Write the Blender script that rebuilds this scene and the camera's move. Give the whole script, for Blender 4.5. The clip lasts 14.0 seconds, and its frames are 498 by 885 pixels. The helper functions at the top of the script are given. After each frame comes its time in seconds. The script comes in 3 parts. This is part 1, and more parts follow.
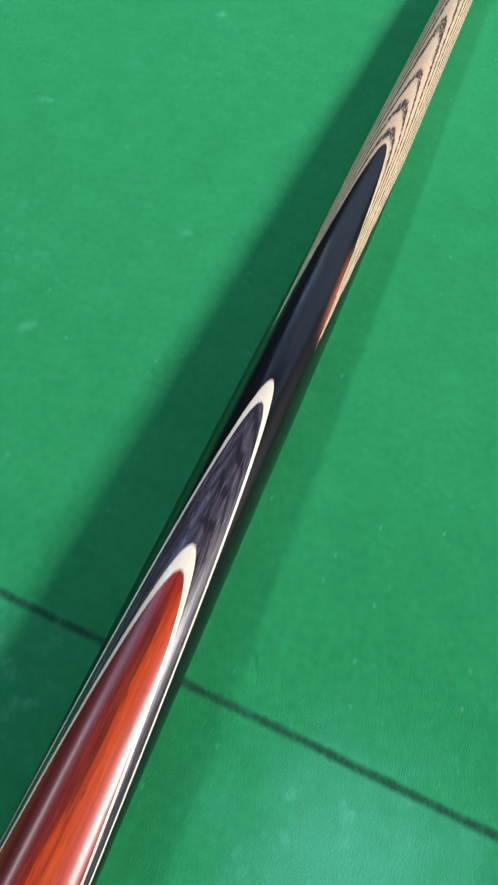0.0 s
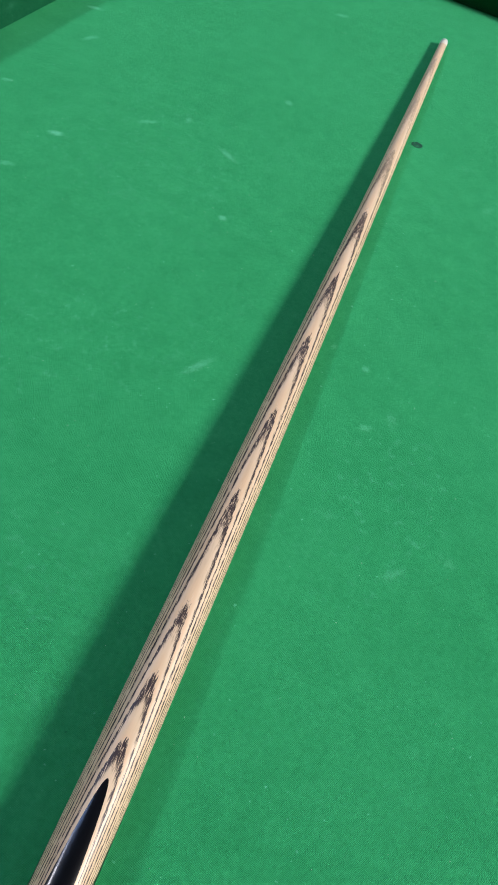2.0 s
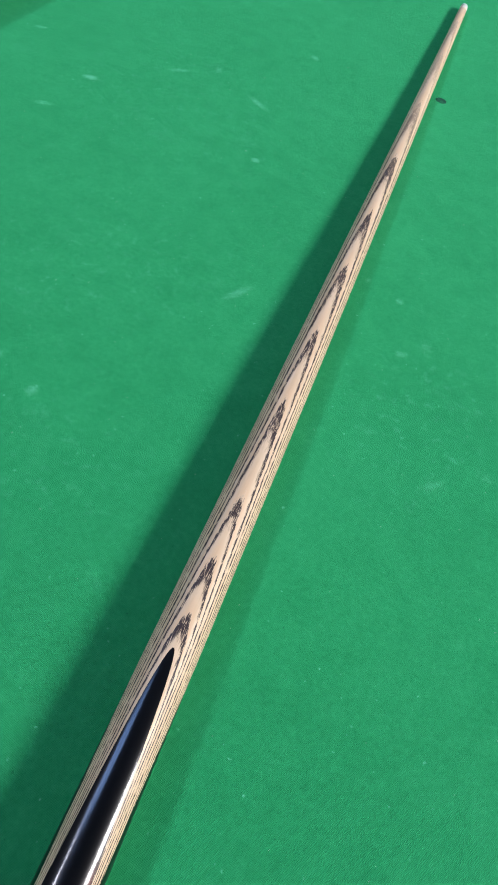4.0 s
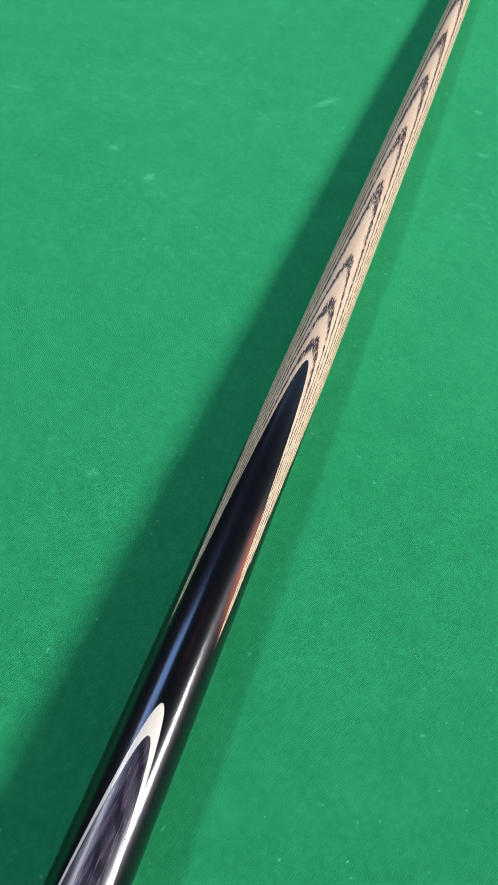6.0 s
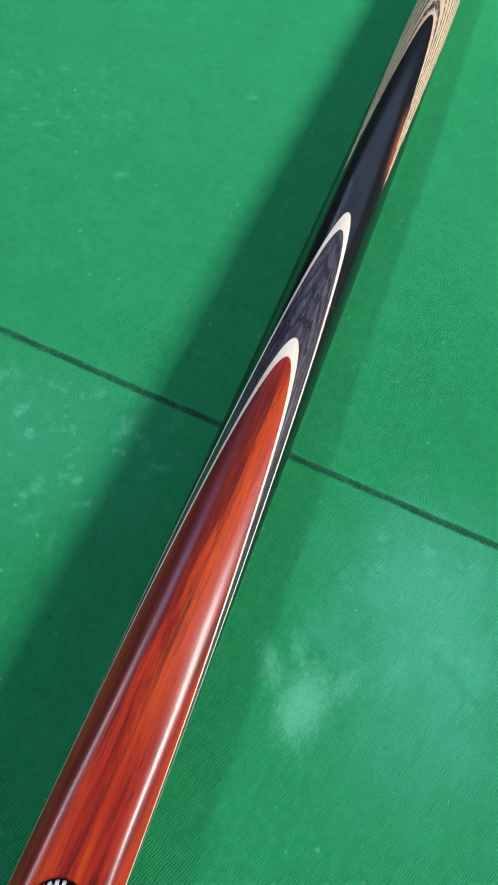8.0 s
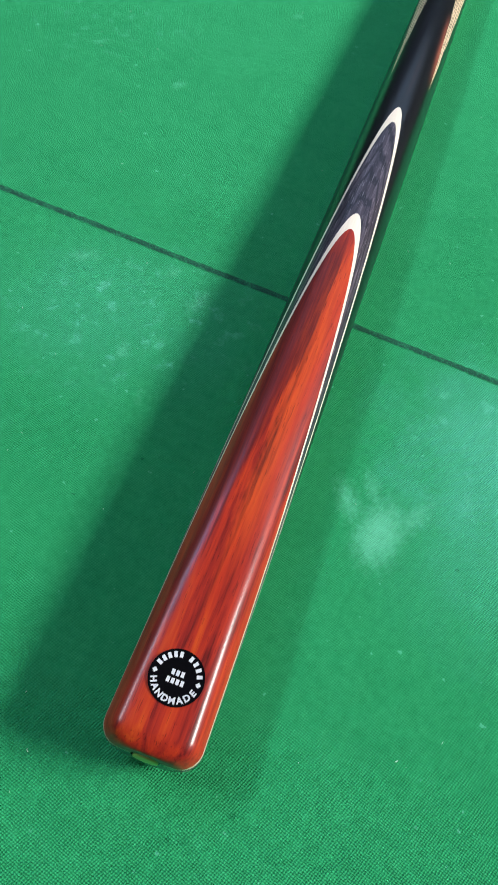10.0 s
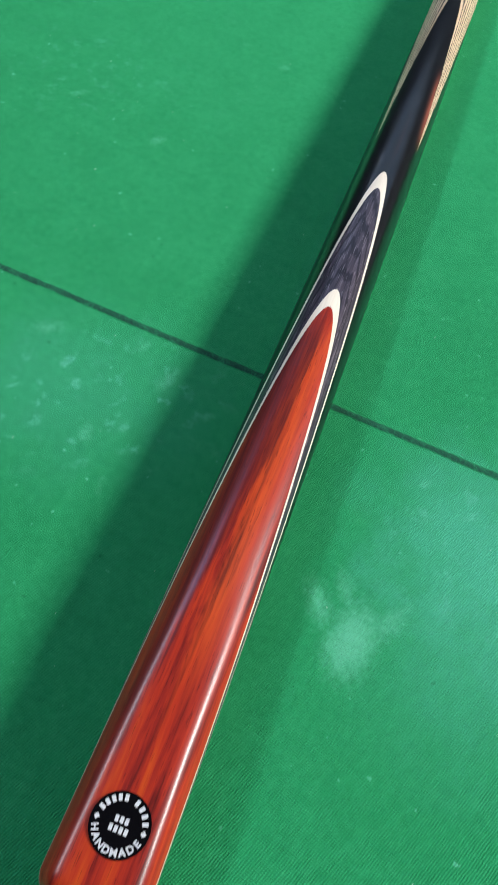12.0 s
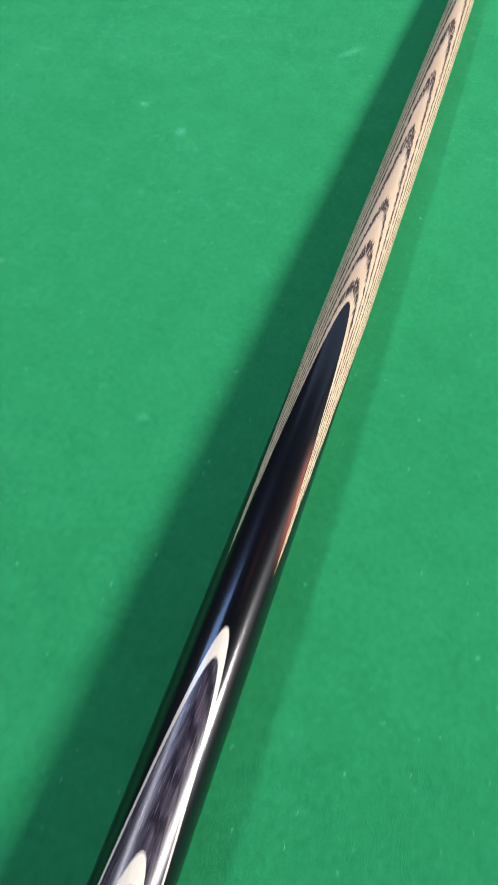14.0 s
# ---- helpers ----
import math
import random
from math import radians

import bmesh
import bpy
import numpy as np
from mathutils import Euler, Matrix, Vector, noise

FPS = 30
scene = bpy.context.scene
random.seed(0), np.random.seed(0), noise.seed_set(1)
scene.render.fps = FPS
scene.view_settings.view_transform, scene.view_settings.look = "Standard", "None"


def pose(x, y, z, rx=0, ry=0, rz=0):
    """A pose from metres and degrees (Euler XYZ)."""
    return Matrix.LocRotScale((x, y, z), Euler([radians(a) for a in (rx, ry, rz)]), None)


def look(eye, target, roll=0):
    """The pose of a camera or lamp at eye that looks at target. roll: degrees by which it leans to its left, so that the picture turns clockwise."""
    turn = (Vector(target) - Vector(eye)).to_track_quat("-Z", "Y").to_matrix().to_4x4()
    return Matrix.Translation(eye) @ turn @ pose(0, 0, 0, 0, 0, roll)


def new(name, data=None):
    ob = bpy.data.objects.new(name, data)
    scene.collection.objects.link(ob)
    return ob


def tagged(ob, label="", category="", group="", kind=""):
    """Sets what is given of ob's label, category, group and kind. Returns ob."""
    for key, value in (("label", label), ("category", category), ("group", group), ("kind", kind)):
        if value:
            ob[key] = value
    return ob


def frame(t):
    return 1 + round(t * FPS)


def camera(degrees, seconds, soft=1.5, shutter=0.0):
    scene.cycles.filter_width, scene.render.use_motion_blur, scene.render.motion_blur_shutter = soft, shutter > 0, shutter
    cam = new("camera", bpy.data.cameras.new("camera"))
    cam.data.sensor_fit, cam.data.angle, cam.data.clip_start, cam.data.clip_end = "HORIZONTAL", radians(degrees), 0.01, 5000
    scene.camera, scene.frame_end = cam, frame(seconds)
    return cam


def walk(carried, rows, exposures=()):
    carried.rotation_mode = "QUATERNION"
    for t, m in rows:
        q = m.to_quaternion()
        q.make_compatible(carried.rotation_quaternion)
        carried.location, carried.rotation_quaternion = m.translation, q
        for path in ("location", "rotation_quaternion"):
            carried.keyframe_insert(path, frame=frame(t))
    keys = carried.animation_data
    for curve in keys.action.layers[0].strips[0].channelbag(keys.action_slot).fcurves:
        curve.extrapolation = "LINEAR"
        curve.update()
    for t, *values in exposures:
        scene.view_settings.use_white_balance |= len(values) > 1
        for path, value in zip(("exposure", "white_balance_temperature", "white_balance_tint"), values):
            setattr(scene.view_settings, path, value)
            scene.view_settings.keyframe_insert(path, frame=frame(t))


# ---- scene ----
import functools

cam = camera(36.3, 14.0, soft=1.7, shutter=0.2)
# t, eye x y z, target x y z, roll
ROWS = [
    (0, 0.0264, 0.1035, 0.2452, -0.0136, 0.3679, -0.1168, 14.56),
    (0.5, 0.0087, 0.2019, 0.2709, -0.0184, 0.4698, -0.0897, 17.55),
    (1, 0.0014, 0.2639, 0.2865, -0.0101, 0.5381, -0.0701, 21.99),
    (1.5, 0.0151, 0.3398, 0.3441, -0.0147, 0.6253, -0.0025, 17.52),
    (2, 0.0216, 0.3830, 0.3725, -0.0058, 0.6782, 0.0339, 18.15),
    (2.2, 0.0209, 0.3839, 0.3792, -0.0052, 0.6789, 0.0404, 18.50),
    (2.8, 0.0202, 0.3811, 0.3769, -0.0050, 0.6782, 0.0397, 18.79),
    (3.4, 0.0174, 0.3604, 0.3616, -0.0074, 0.6581, 0.0248, 19.03),
    (3.9, 0.0151, 0.3363, 0.3462, -0.0100, 0.6316, 0.0074, 18.94),
    (4.3, 0.0143, 0.3165, 0.3362, -0.0118, 0.6071, -0.0063, 18.52),
    (4.5, 0.0208, 0.3120, 0.3348, -0.0089, 0.5944, -0.0144, 17.31),
    (5, 0.0142, 0.2750, 0.3194, -0.0151, 0.5521, -0.0340, 17.20),
    (5.5, 0.0111, 0.2368, 0.3020, -0.0192, 0.5103, -0.0541, 16.61),
    (6, 0.0124, 0.2135, 0.3029, -0.0167, 0.4792, -0.0590, 16.32),
    (6.5, 0.0127, 0.1718, 0.2870, -0.0154, 0.4353, -0.0766, 16.13),
    (7, 0.0120, 0.1228, 0.2783, -0.0144, 0.3793, -0.0905, 16.13),
    (7.5, 0.0095, 0.0743, 0.2646, -0.0148, 0.3224, -0.1100, 16.34),
    (8, 0.0127, 0.0263, 0.2466, -0.0107, 0.2670, -0.1329, 16.37),
    (8.2, 0.0119, 0.0107, 0.2451, -0.0142, 0.2442, -0.1387, 15.35),
    (8.7, 0.0127, -0.0188, 0.2360, -0.0147, 0.2099, -0.1507, 14.74),
    (9.2, 0.0126, -0.0345, 0.2315, -0.0163, 0.1948, -0.1548, 14.12),
    (9.7, 0.0119, -0.0361, 0.2322, -0.0183, 0.1966, -0.1519, 13.67),
    (10.3, 0.0107, -0.0192, 0.2409, -0.0200, 0.2178, -0.1404, 13.61),
    (10.5, 0.0143, -0.0090, 0.2475, -0.0199, 0.2281, -0.1334, 12.84),
    (11, 0.0084, 0.0337, 0.2668, -0.0217, 0.2769, -0.1107, 14.18),
    (11.5, 0.0028, 0.0365, 0.2583, -0.0277, 0.2802, -0.1188, 14.50),
    (12, 0.0096, 0.0038, 0.2374, -0.0215, 0.2446, -0.1415, 14.61),
    (12.5, 0.0122, -0.0175, 0.2302, -0.0198, 0.2213, -0.1499, 14.49),
    (13, 0.0139, 0.0000, 0.2448, -0.0210, 0.2389, -0.1349, 13.39),
    (13.5, 0.0147, 0.0835, 0.2819, -0.0212, 0.3243, -0.0966, 12.80),
    (14, 0.0072, 0.1926, 0.2963, -0.0288, 0.4445, -0.0748, 12.89),
]
# t, stops, kelvin, tint
EXPOSURES = [
    (0.0, -0.25, 6500, 10), (1.0, -0.28, 6550, 11), (2.0, -0.43, 6550, 14), (2.2, -0.43, 6500, 14), (4.3, -0.33, 6200, 14), (5.5, -0.27, 6150, 14), (6.2, -0.20, 6200, 13),
    (7.0, -0.15, 6450, 11), (7.5, -0.22, 6500, 10), (8.2, -0.27, 6350, 10), (10.3, -0.05, 6450, 10), (11.0, -0.17, 6450, 10), (12.0, -0.20, 6450, 10), (12.5, -0.01, 6500, 10), (13.0, -0.01, 6550, 10), (13.5, -0.22, 6450, 10), (14.0, -0.14, 6400, 13),
]
walk(cam, [(r[0], look(r[1:4], r[4:7], r[7])) for r in ROWS], EXPOSURES)

# ---------------------------------------------------------------- light
world = bpy.data.worlds.new("room_air")
scene.world = world
world.use_nodes = True
world.node_tree.nodes["Background"].inputs[0].default_value = (0.6, 0.65, 0.7, 1)
world.node_tree.nodes["Background"].inputs[1].default_value = 0.01

CEILING = 4.54          # above the cloth
FLOOR = -0.82
# centre x, y; size x, y; watts; colour
PANELS = [
    (7.30, 1.78, 2.70, 2.60, 2830.0, (1.0, 0.97, 0.93)),
    (-3.30, 2.20, 2.40, 0.90, 84.0, (0.28, 0.50, 1.0)),
    (-3.95, 0.45, 0.60, 2.30, 250.0, (0.90, 0.91, 1.0)),
]
for x, y, sx, sy, watts, colour in PANELS:
    lamp = bpy.data.lights.new("panel_light", "AREA")
    lamp.shape, lamp.size, lamp.size_y = "RECTANGLE", sx, sy
    lamp.energy, lamp.color = watts, colour
    ob = new("panel_light", lamp)
    ob.matrix_world = pose(x, y, CEILING - 0.035)


# ---------------------------------------------------------------- material tools
class Mat:
    def __init__(self, name):
        self.m = bpy.data.materials.new(name)
        self.m.use_nodes = True
        self.t = self.m.node_tree
        self.b = self.t.nodes["Principled BSDF"]

    def put(self, socket, v):
        if isinstance(v, bpy.types.NodeSocket):
            self.t.links.new(v, socket)
        elif v is not None:
            socket.default_value = v

    def node(self, kind, ins=None, out=0, **props):
        n = self.t.nodes.new(kind)
        for k, v in props.items():
            setattr(n, k, v)
        for k, v in (ins or {}).items():
            self.put(n.inputs[k], v)
        return n.outputs[out]

    def math(self, op, a, b=None, c=None, clamp=False):
        ins = {0: a}
        if b is not None:
            ins[1] = b
        if c is not None:
            ins[2] = c
        return self.node("ShaderNodeMath", ins, operation=op, use_clamp=clamp)

    def vec(self, op, a, b=None, out=0):
        ins = {0: a}
        if b is not None:
            ins[1] = b
        return self.node("ShaderNodeVectorMath", ins, out, operation=op)

    def coords(self):
        return self.node("ShaderNodeTexCoord", out=3)

    def attr(self, name, out=1):
        return self.node("ShaderNodeAttribute", out=out, attribute_name=name)

    def noise(self, v, scale, detail=2.0, rough=0.5, out=0, dist=0.0):
        return self.node("ShaderNodeTexNoise", {"Vector": v, "Scale": scale, "Detail": detail, "Roughness": rough, "Distortion": dist}, out)

    def span(self, v, a, b, c=0.0, d=1.0, smooth=True):
        return self.node("ShaderNodeMapRange", {"Value": v, "From Min": a, "From Max": b, "To Min": c, "To Max": d},
                         interpolation_type="SMOOTHSTEP" if smooth else "LINEAR")

    def mix(self, f, a, b, mode="MIX"):
        n = self.t.nodes.new("ShaderNodeMix")
        n.data_type, n.blend_type = "RGBA", mode
        self.put(n.inputs[0], f)
        self.put(n.inputs[6], a)
        self.put(n.inputs[7], b)
        return n.outputs[2]

    def ramp(self, f, stops):
        n = self.t.nodes.new("ShaderNodeValToRGB")
        r = n.color_ramp
        while len(r.elements) < len(stops):
            r.elements.new(1.0)
        for e, (p, c) in zip(r.elements, stops):
            e.position, e.color = p, (*c, 1)
        self.put(n.inputs[0], f)
        return n.outputs[0]

    def bump(self, height, strength, distance):
        n = self.node("ShaderNodeBump", {"Strength": strength, "Distance": distance, "Height": height})
        self.put(self.b.inputs["Normal"], n)
        return n

    def finish(self, colour, rough, spec=0.5, metal=0.0, coat=0.0, coat_rough=0.05):
        self.put(self.b.inputs["Base Color"], colour)
        self.put(self.b.inputs["Roughness"], rough)
        self.put(self.b.inputs["Specular IOR Level"], spec)
        self.put(self.b.inputs["Metallic"], metal)
        self.put(self.b.inputs["Coat Weight"], coat)
        self.put(self.b.inputs["Coat Roughness"], coat_rough)
        return self.m


def rgb(r, g, b):
    return (r, g, b, 1.0)


TABLE = pose(0.0185, 1.185, 0, 0, 0, -3.15)
# chalk marks rubbed into the cloth: x, y, length, width, turn, strength
MARKS = [
    (0.0465, 0.0970, 0.021, 0.013, 80, 0.95), (0.033, 0.105, 0.016, 0.008, 120, 0.65), (0.050, 0.085, 0.012, 0.007, 100, 0.40),
    (0.057, 0.107, 0.018, 0.007, 60, 0.65), (0.040, 0.113, 0.014, 0.006, 115, 0.60), (0.057, 0.165, 0.006, 0.004, 40, 0.55),
    (-0.100, 0.172, 0.014, 0.006, 30, 0.55), (-0.066, 0.134, 0.008, 0.005, 95, 0.60), (-0.048, 0.168, 0.012, 0.005, 75, 0.60),
    (-0.063, 0.179, 0.009, 0.005, 60, 0.50), (-0.055, 0.142, 0.008, 0.005, 80, 0.45), (-0.052, 0.117, 0.009, 0.004, 100, 0.40),
    (-0.139, 0.602, 0.008, 0.006, 80, 0.65), (-0.283, 0.961, 0.011, 0.007, 20, 0.85), (-0.108, 0.297, 0.009, 0.005, 60, 0.60),
    (-0.156, 0.311, 0.012, 0.004, 45, 0.50), (-0.158, 0.452, 0.010, 0.005, 20, 0.30), (-0.184, 0.450, 0.008, 0.006, 20, 0.55),
    (-0.064, 0.755, 0.026, 0.006, 60, 0.60), (-0.345, 1.152, 0.020, 0.006, 64, 0.60), (-0.226, 1.035, 0.020, 0.006, 40, 0.60),
    (-0.196, 1.065, 0.012, 0.007, 100, 0.55), (-0.142, 1.030, 0.022, 0.007, -32, 0.65), (-0.293, 0.893, 0.014, 0.006, 25, 0.60),
    (-0.375, 1.222, 0.014, 0.007, 15, 0.75), (-0.111, 0.932, 0.006, 0.007, 60, 0.75), (-0.124, 1.172, 0.008, 0.010, 30, 0.65),
    (-0.136, 1.454, 0.016, 0.010, 30, 0.60), (-0.171, 0.618, 0.006, 0.005, 20, 0.65), (0.047, 0.818, 0.006, 0.006, 10, 0.60),
    (0.060, 0.760, 0.008, 0.006, 30, 0.60), (0.076, 0.778, 0.014, 0.010, 80, 0.45), (0.019, 0.829, 0.007, 0.005, 70, 0.50),
    (0.103, 0.654, 0.020, 0.006, 45, 0.50), (0.135, 0.677, 0.010, 0.008, 45, 0.45), (0.108, 1.105, 0.024, 0.009, 61, 0.45),
    (-0.073, 0.387, 0.006, 0.005, 45, 0.55), (-0.098, 0.396, 0.005, 0.004, 45, 0.40), (-0.255, 0.643, 0.018, 0.005, 20, 0.40),
    (-0.363, 1.015, 0.012, 0.006, 20, 0.60), (-0.156, 0.486, 0.008, 0.005, 30, 0.35),
]
# places where many small dabs of chalk lie together
PATCHES = [
    (-0.070, 0.150, 0.058, 0.040, 25, 1.0), (0.082, 0.146, 0.045, 0.050, 60, 0.9), (-0.16, 0.33, 0.06, 0.05, 20, 0.4),
    (0.085, 0.70, 0.10, 0.06, 80, 0.35), (-0.17, 0.72, 0.14, 0.08, 40, 0.28), (-0.20, 1.0, 0.14, 0.16, 0, 0.25), (-0.12, 0.56, 0.08, 0.06, 0, 0.25),
]

# broad faint dust
CLOUDS = [(0.082, 0.146, 0.046, 0.050, 10, 0.70), (-0.080, 0.150, 0.055, 0.045, 20, 0.25), (0.090, 0.100, 0.05, 0.04, 0, 0.30)]


def cloth_material(name, marks=(), stops=None):
    m = Mat(name)
    p = m.coords()
    wob = m.vec("ADD", m.vec("MULTIPLY", m.noise(p, 700.0, 2, out=1), (0.0006, 0.0006, 0.0)), m.vec("MULTIPLY", m.noise(p, 70.0, 3, out=1), (0.0012, 0.0012, 0.0)))
    pw = m.vec("ADD", p, wob)
    # two thread directions of the twill
    def threads(turn, pitch):
        a = radians(turn)
        d = m.vec("DOT_PRODUCT", pw, (math.cos(a), math.sin(a), 0.0), out=1)
        return m.math("SINE", m.math("MULTIPLY", d, 2 * math.pi / pitch))
    t1 = threads(THREAD_A, 0.00078)
    t2 = threads(THREAD_B, 0.00070)
    weave = m.math("ADD", m.math("MULTIPLY", t1, 0.37), m.math("MULTIPLY", t2, 0.37))
    # the nap hides the threads in places
    weave = m.math("MULTIPLY", weave, m.span(m.noise(p, 210.0, 3, 0.65), 0.30, 0.62, 0.60, 1.10))
    # the threads lie bare at the baulk end, up the table the nap covers them
    up_table = m.node("ShaderNodeSeparateXYZ", {0: p}, 1)
    weave = m.math("MULTIPLY", weave, m.span(up_table, BAULK_BARE, NAP_FULL, 1.20, 0.62))
    fuzz = m.noise(p, 1500.0, 3, 0.65)
    h = m.math("ADD", weave, m.math("MULTIPLY", m.math("SUBTRACT", fuzz, 0.5), 1.1))
    big = m.noise(p, 7.0, 4, 0.6)
    mid = m.noise(p, 55.0, 4, 0.6)
    shade = m.math("ADD", m.math("MULTIPLY", m.math("SUBTRACT", big, 0.5), 0.5), m.math("MULTIPLY", m.math("SUBTRACT", mid, 0.5), 0.55))
    nap = m.noise(p, 300.0, 3, 0.7)
    shade = m.math("ADD", shade, m.math("MULTIPLY", m.math("SUBTRACT", nap, 0.5), 0.85))
    shade = m.math("ADD", shade, m.math("MULTIPLY", h, 0.40))
    col = m.ramp(m.math("MULTIPLY_ADD", shade, 0.5, 0.5), list(zip((0.0, 0.5, 1.0), stops or (CLOTH_DARK, CLOTH_MID, CLOTH_LIGHT))))
    # faint rubbed chalk all over
    dust = m.math("MULTIPLY", m.span(m.noise(p, 24.0, 6, 0.72), 0.56, 0.78), m.span(fuzz, 0.3, 0.75))
    col = m.mix(m.math("MULTIPLY", dust, 0.28), col, rgb(0.12, 0.50, 0.33))
    if marks:
        # broad clouds of chalk dust
        for x, y, length, width, turn, strength in CLOUDS:
            c = TABLE.inverted() @ Vector((x, y, 0))
            q = m.node("ShaderNodeMapping", {"Vector": p, "Location": (c.x, c.y, 0), "Rotation": (0, 0, radians(turn + 3.15)), "Scale": (length, width, 1)}, vector_type="TEXTURE")
            v = m.math("MULTIPLY", m.span(m.math("ADD", m.vec("LENGTH", q, out=1), m.math("MULTIPLY", m.math("SUBTRACT", mid, 0.5), 1.2)), 1.3, 0.0), strength)
            col = m.mix(v, col, m.mix(m.span(h, -0.8, 0.8), rgb(0.05, 0.38, 0.22), rgb(0.13, 0.60, 0.42)))
    # single flecks, light and dark
    fleck = m.noise(m.vec("ADD", p, (3.7, 1.9, 0.0)), 260.0, 2, 0.5)
    col = m.mix(m.span(fleck, 0.715, 0.77, 0.0, 0.5), col, rgb(0.16, 0.60, 0.40))
    col = m.mix(m.span(fleck, 0.260, 0.225, 0.0, 0.45), col, rgb(0.004, 0.09, 0.035))
    total = None
    breakup = m.noise(p, 330.0, 5, 0.8)
    for x, y, length, width, turn, strength in marks:
        c = TABLE.inverted() @ Vector((x, y, 0))
        q = m.node("ShaderNodeMapping", {"Vector": p, "Location": (c.x, c.y, 0), "Rotation": (0, 0, radians(turn + 3.15)), "Scale": (length, width, 1)}, vector_type="TEXTURE")
        d = m.vec("LENGTH", q, out=1)
        v = m.math("MULTIPLY", m.span(d, 1.3, 0.0), strength)
        total = v if total is None else m.math("MAXIMUM", total, v)
    if total is not None:
        amount = m.math("MULTIPLY", m.span(m.math("ADD", total, m.math("MULTIPLY", m.math("SUBTRACT", breakup, 0.5), 1.1)), 0.22, 1.05), 0.70)
        col = m.mix(amount, col, rgb(0.16, 0.62, 0.39))
    if marks:
        dabs = m.span(m.noise(p, 120.0, 4, 0.65), 0.53, 0.72)
        total = None
        for x, y, length, width, turn, strength in PATCHES:
            c = TABLE.inverted() @ Vector((x, y, 0))
            q = m.node("ShaderNodeMapping", {"Vector": p, "Location": (c.x, c.y, 0), "Rotation": (0, 0, radians(turn + 3.15)), "Scale": (length, width, 1)}, vector_type="TEXTURE")
            v = m.math("MULTIPLY", m.span(m.vec("LENGTH", q, out=1), 1.2, 0.3), strength)
            total = v if total is None else m.math("MAXIMUM", total, v)
        col = m.mix(m.math("MULTIPLY", m.math("MULTIPLY", total, dabs), m.span(breakup, 0.25, 0.7)), col, rgb(0.13, 0.54, 0.37))
    m.bump(h, 0.75, 0.0004)
    m.put(m.b.inputs["Sheen Weight"], 0.17 if marks else 0.08)
    m.put(m.b.inputs["Sheen Roughness"], 0.5)
    m.put(m.b.inputs["Sheen Tint"], rgb(0.18, 1.0, 0.50))
    return m.finish(col, 0.95, 0.05)


THREAD_A, THREAD_B = -23.0, 76.0
BAULK_BARE, NAP_FULL = -1.08, -0.60
CLOTH_DARK, CLOTH_MID, CLOTH_LIGHT = (0.004, 0.128, 0.044), (0.021, 0.288, 0.103), (0.053, 0.438, 0.185)
M_CLOTH = cloth_material("green_baize", MARKS)
# the same baize for the cushions, their shade painted in as darker greens
M_CUSHION_SHADED = cloth_material("shaded_cushion_baize", (), ((0.001, 0.050, 0.020), (0.004, 0.095, 0.040), (0.012, 0.15, 0.07)))


def ink_material():
    m = Mat("felt_pen_ink")
    p = m.coords()
    n = m.noise(p, 1400.0, 3, 0.7)
    k = m.noise(p, 120.0, 3, 0.6)
    col = m.ramp(m.math("ADD", m.math("MULTIPLY", n, 0.6), m.math("MULTIPLY", k, 0.4)), [(0.32, (0.006, 0.035, 0.024)), (0.50, (0.012, 0.075, 0.045)), (0.64, (0.02, 0.20, 0.09))])
    fade = m.span(m.math("ADD", m.attr("edge", 2), m.math("MULTIPLY", m.math("SUBTRACT", n, 0.5), 0.9)), 0.35, 0.95)
    col = m.mix(fade, col, rgb(0.016, 0.26, 0.09))
    m.bump(n, 0.6, 0.0004)
    return m.finish(col, 0.95, 0.15)


M_INK = ink_material()


def plain(name, colour, rough, spec=0.5, metal=0.0, grain=60.0, amount=0.12, relief=0.0, coat=0.0):
    m = Mat(name)
    p = m.coords()
    n = m.math("ADD", m.math("MULTIPLY", m.noise(p, grain, 5, 0.6), 0.6), m.math("MULTIPLY", m.noise(p, grain * 0.12, 3), 0.4))
    lo = rgb(*[c * (1 - amount) for c in colour])
    hi = rgb(*[min(1, c * (1 + amount)) for c in colour])
    if relief:
        m.bump(n, 0.4, relief)
    return m.finish(m.mix(m.span(n, 0.3, 0.7), lo, hi), rough, spec, metal, coat)


def wood_rail():
    m = Mat("dark_stained_wood")
    p = m.vec("MULTIPLY", m.coords(), (30.0, 2.0, 30.0))
    n = m.noise(p, 3.0, 6, 0.6, dist=0.6)
    return m.finish(m.ramp(n, [(0.3, (0.03, 0.012, 0.006)), (0.7, (0.10, 0.04, 0.018))]), 0.35, 0.5, coat=0.4, coat_rough=0.2)


M_RAIL = wood_rail()
M_PLASTIC = plain("black_pocket_plastic", (0.015, 0.015, 0.016), 0.5, grain=300.0)
M_WALL = plain("painted_wall", (0.045, 0.048, 0.055), 0.85, 0.3, grain=90.0, amount=0.04, relief=0.0008)
M_CEIL = plain("ceiling_paint", (0.055, 0.058, 0.065), 0.9, 0.3, grain=90.0, amount=0.03)
M_FLOOR = plain("grey_carpet", (0.06, 0.06, 0.065), 0.95, 0.1, grain=400.0, amount=0.35, relief=0.003)
M_FRAME = plain("white_lamp_frame", (0.75, 0.75, 0.76), 0.4, grain=50.0, amount=0.03)


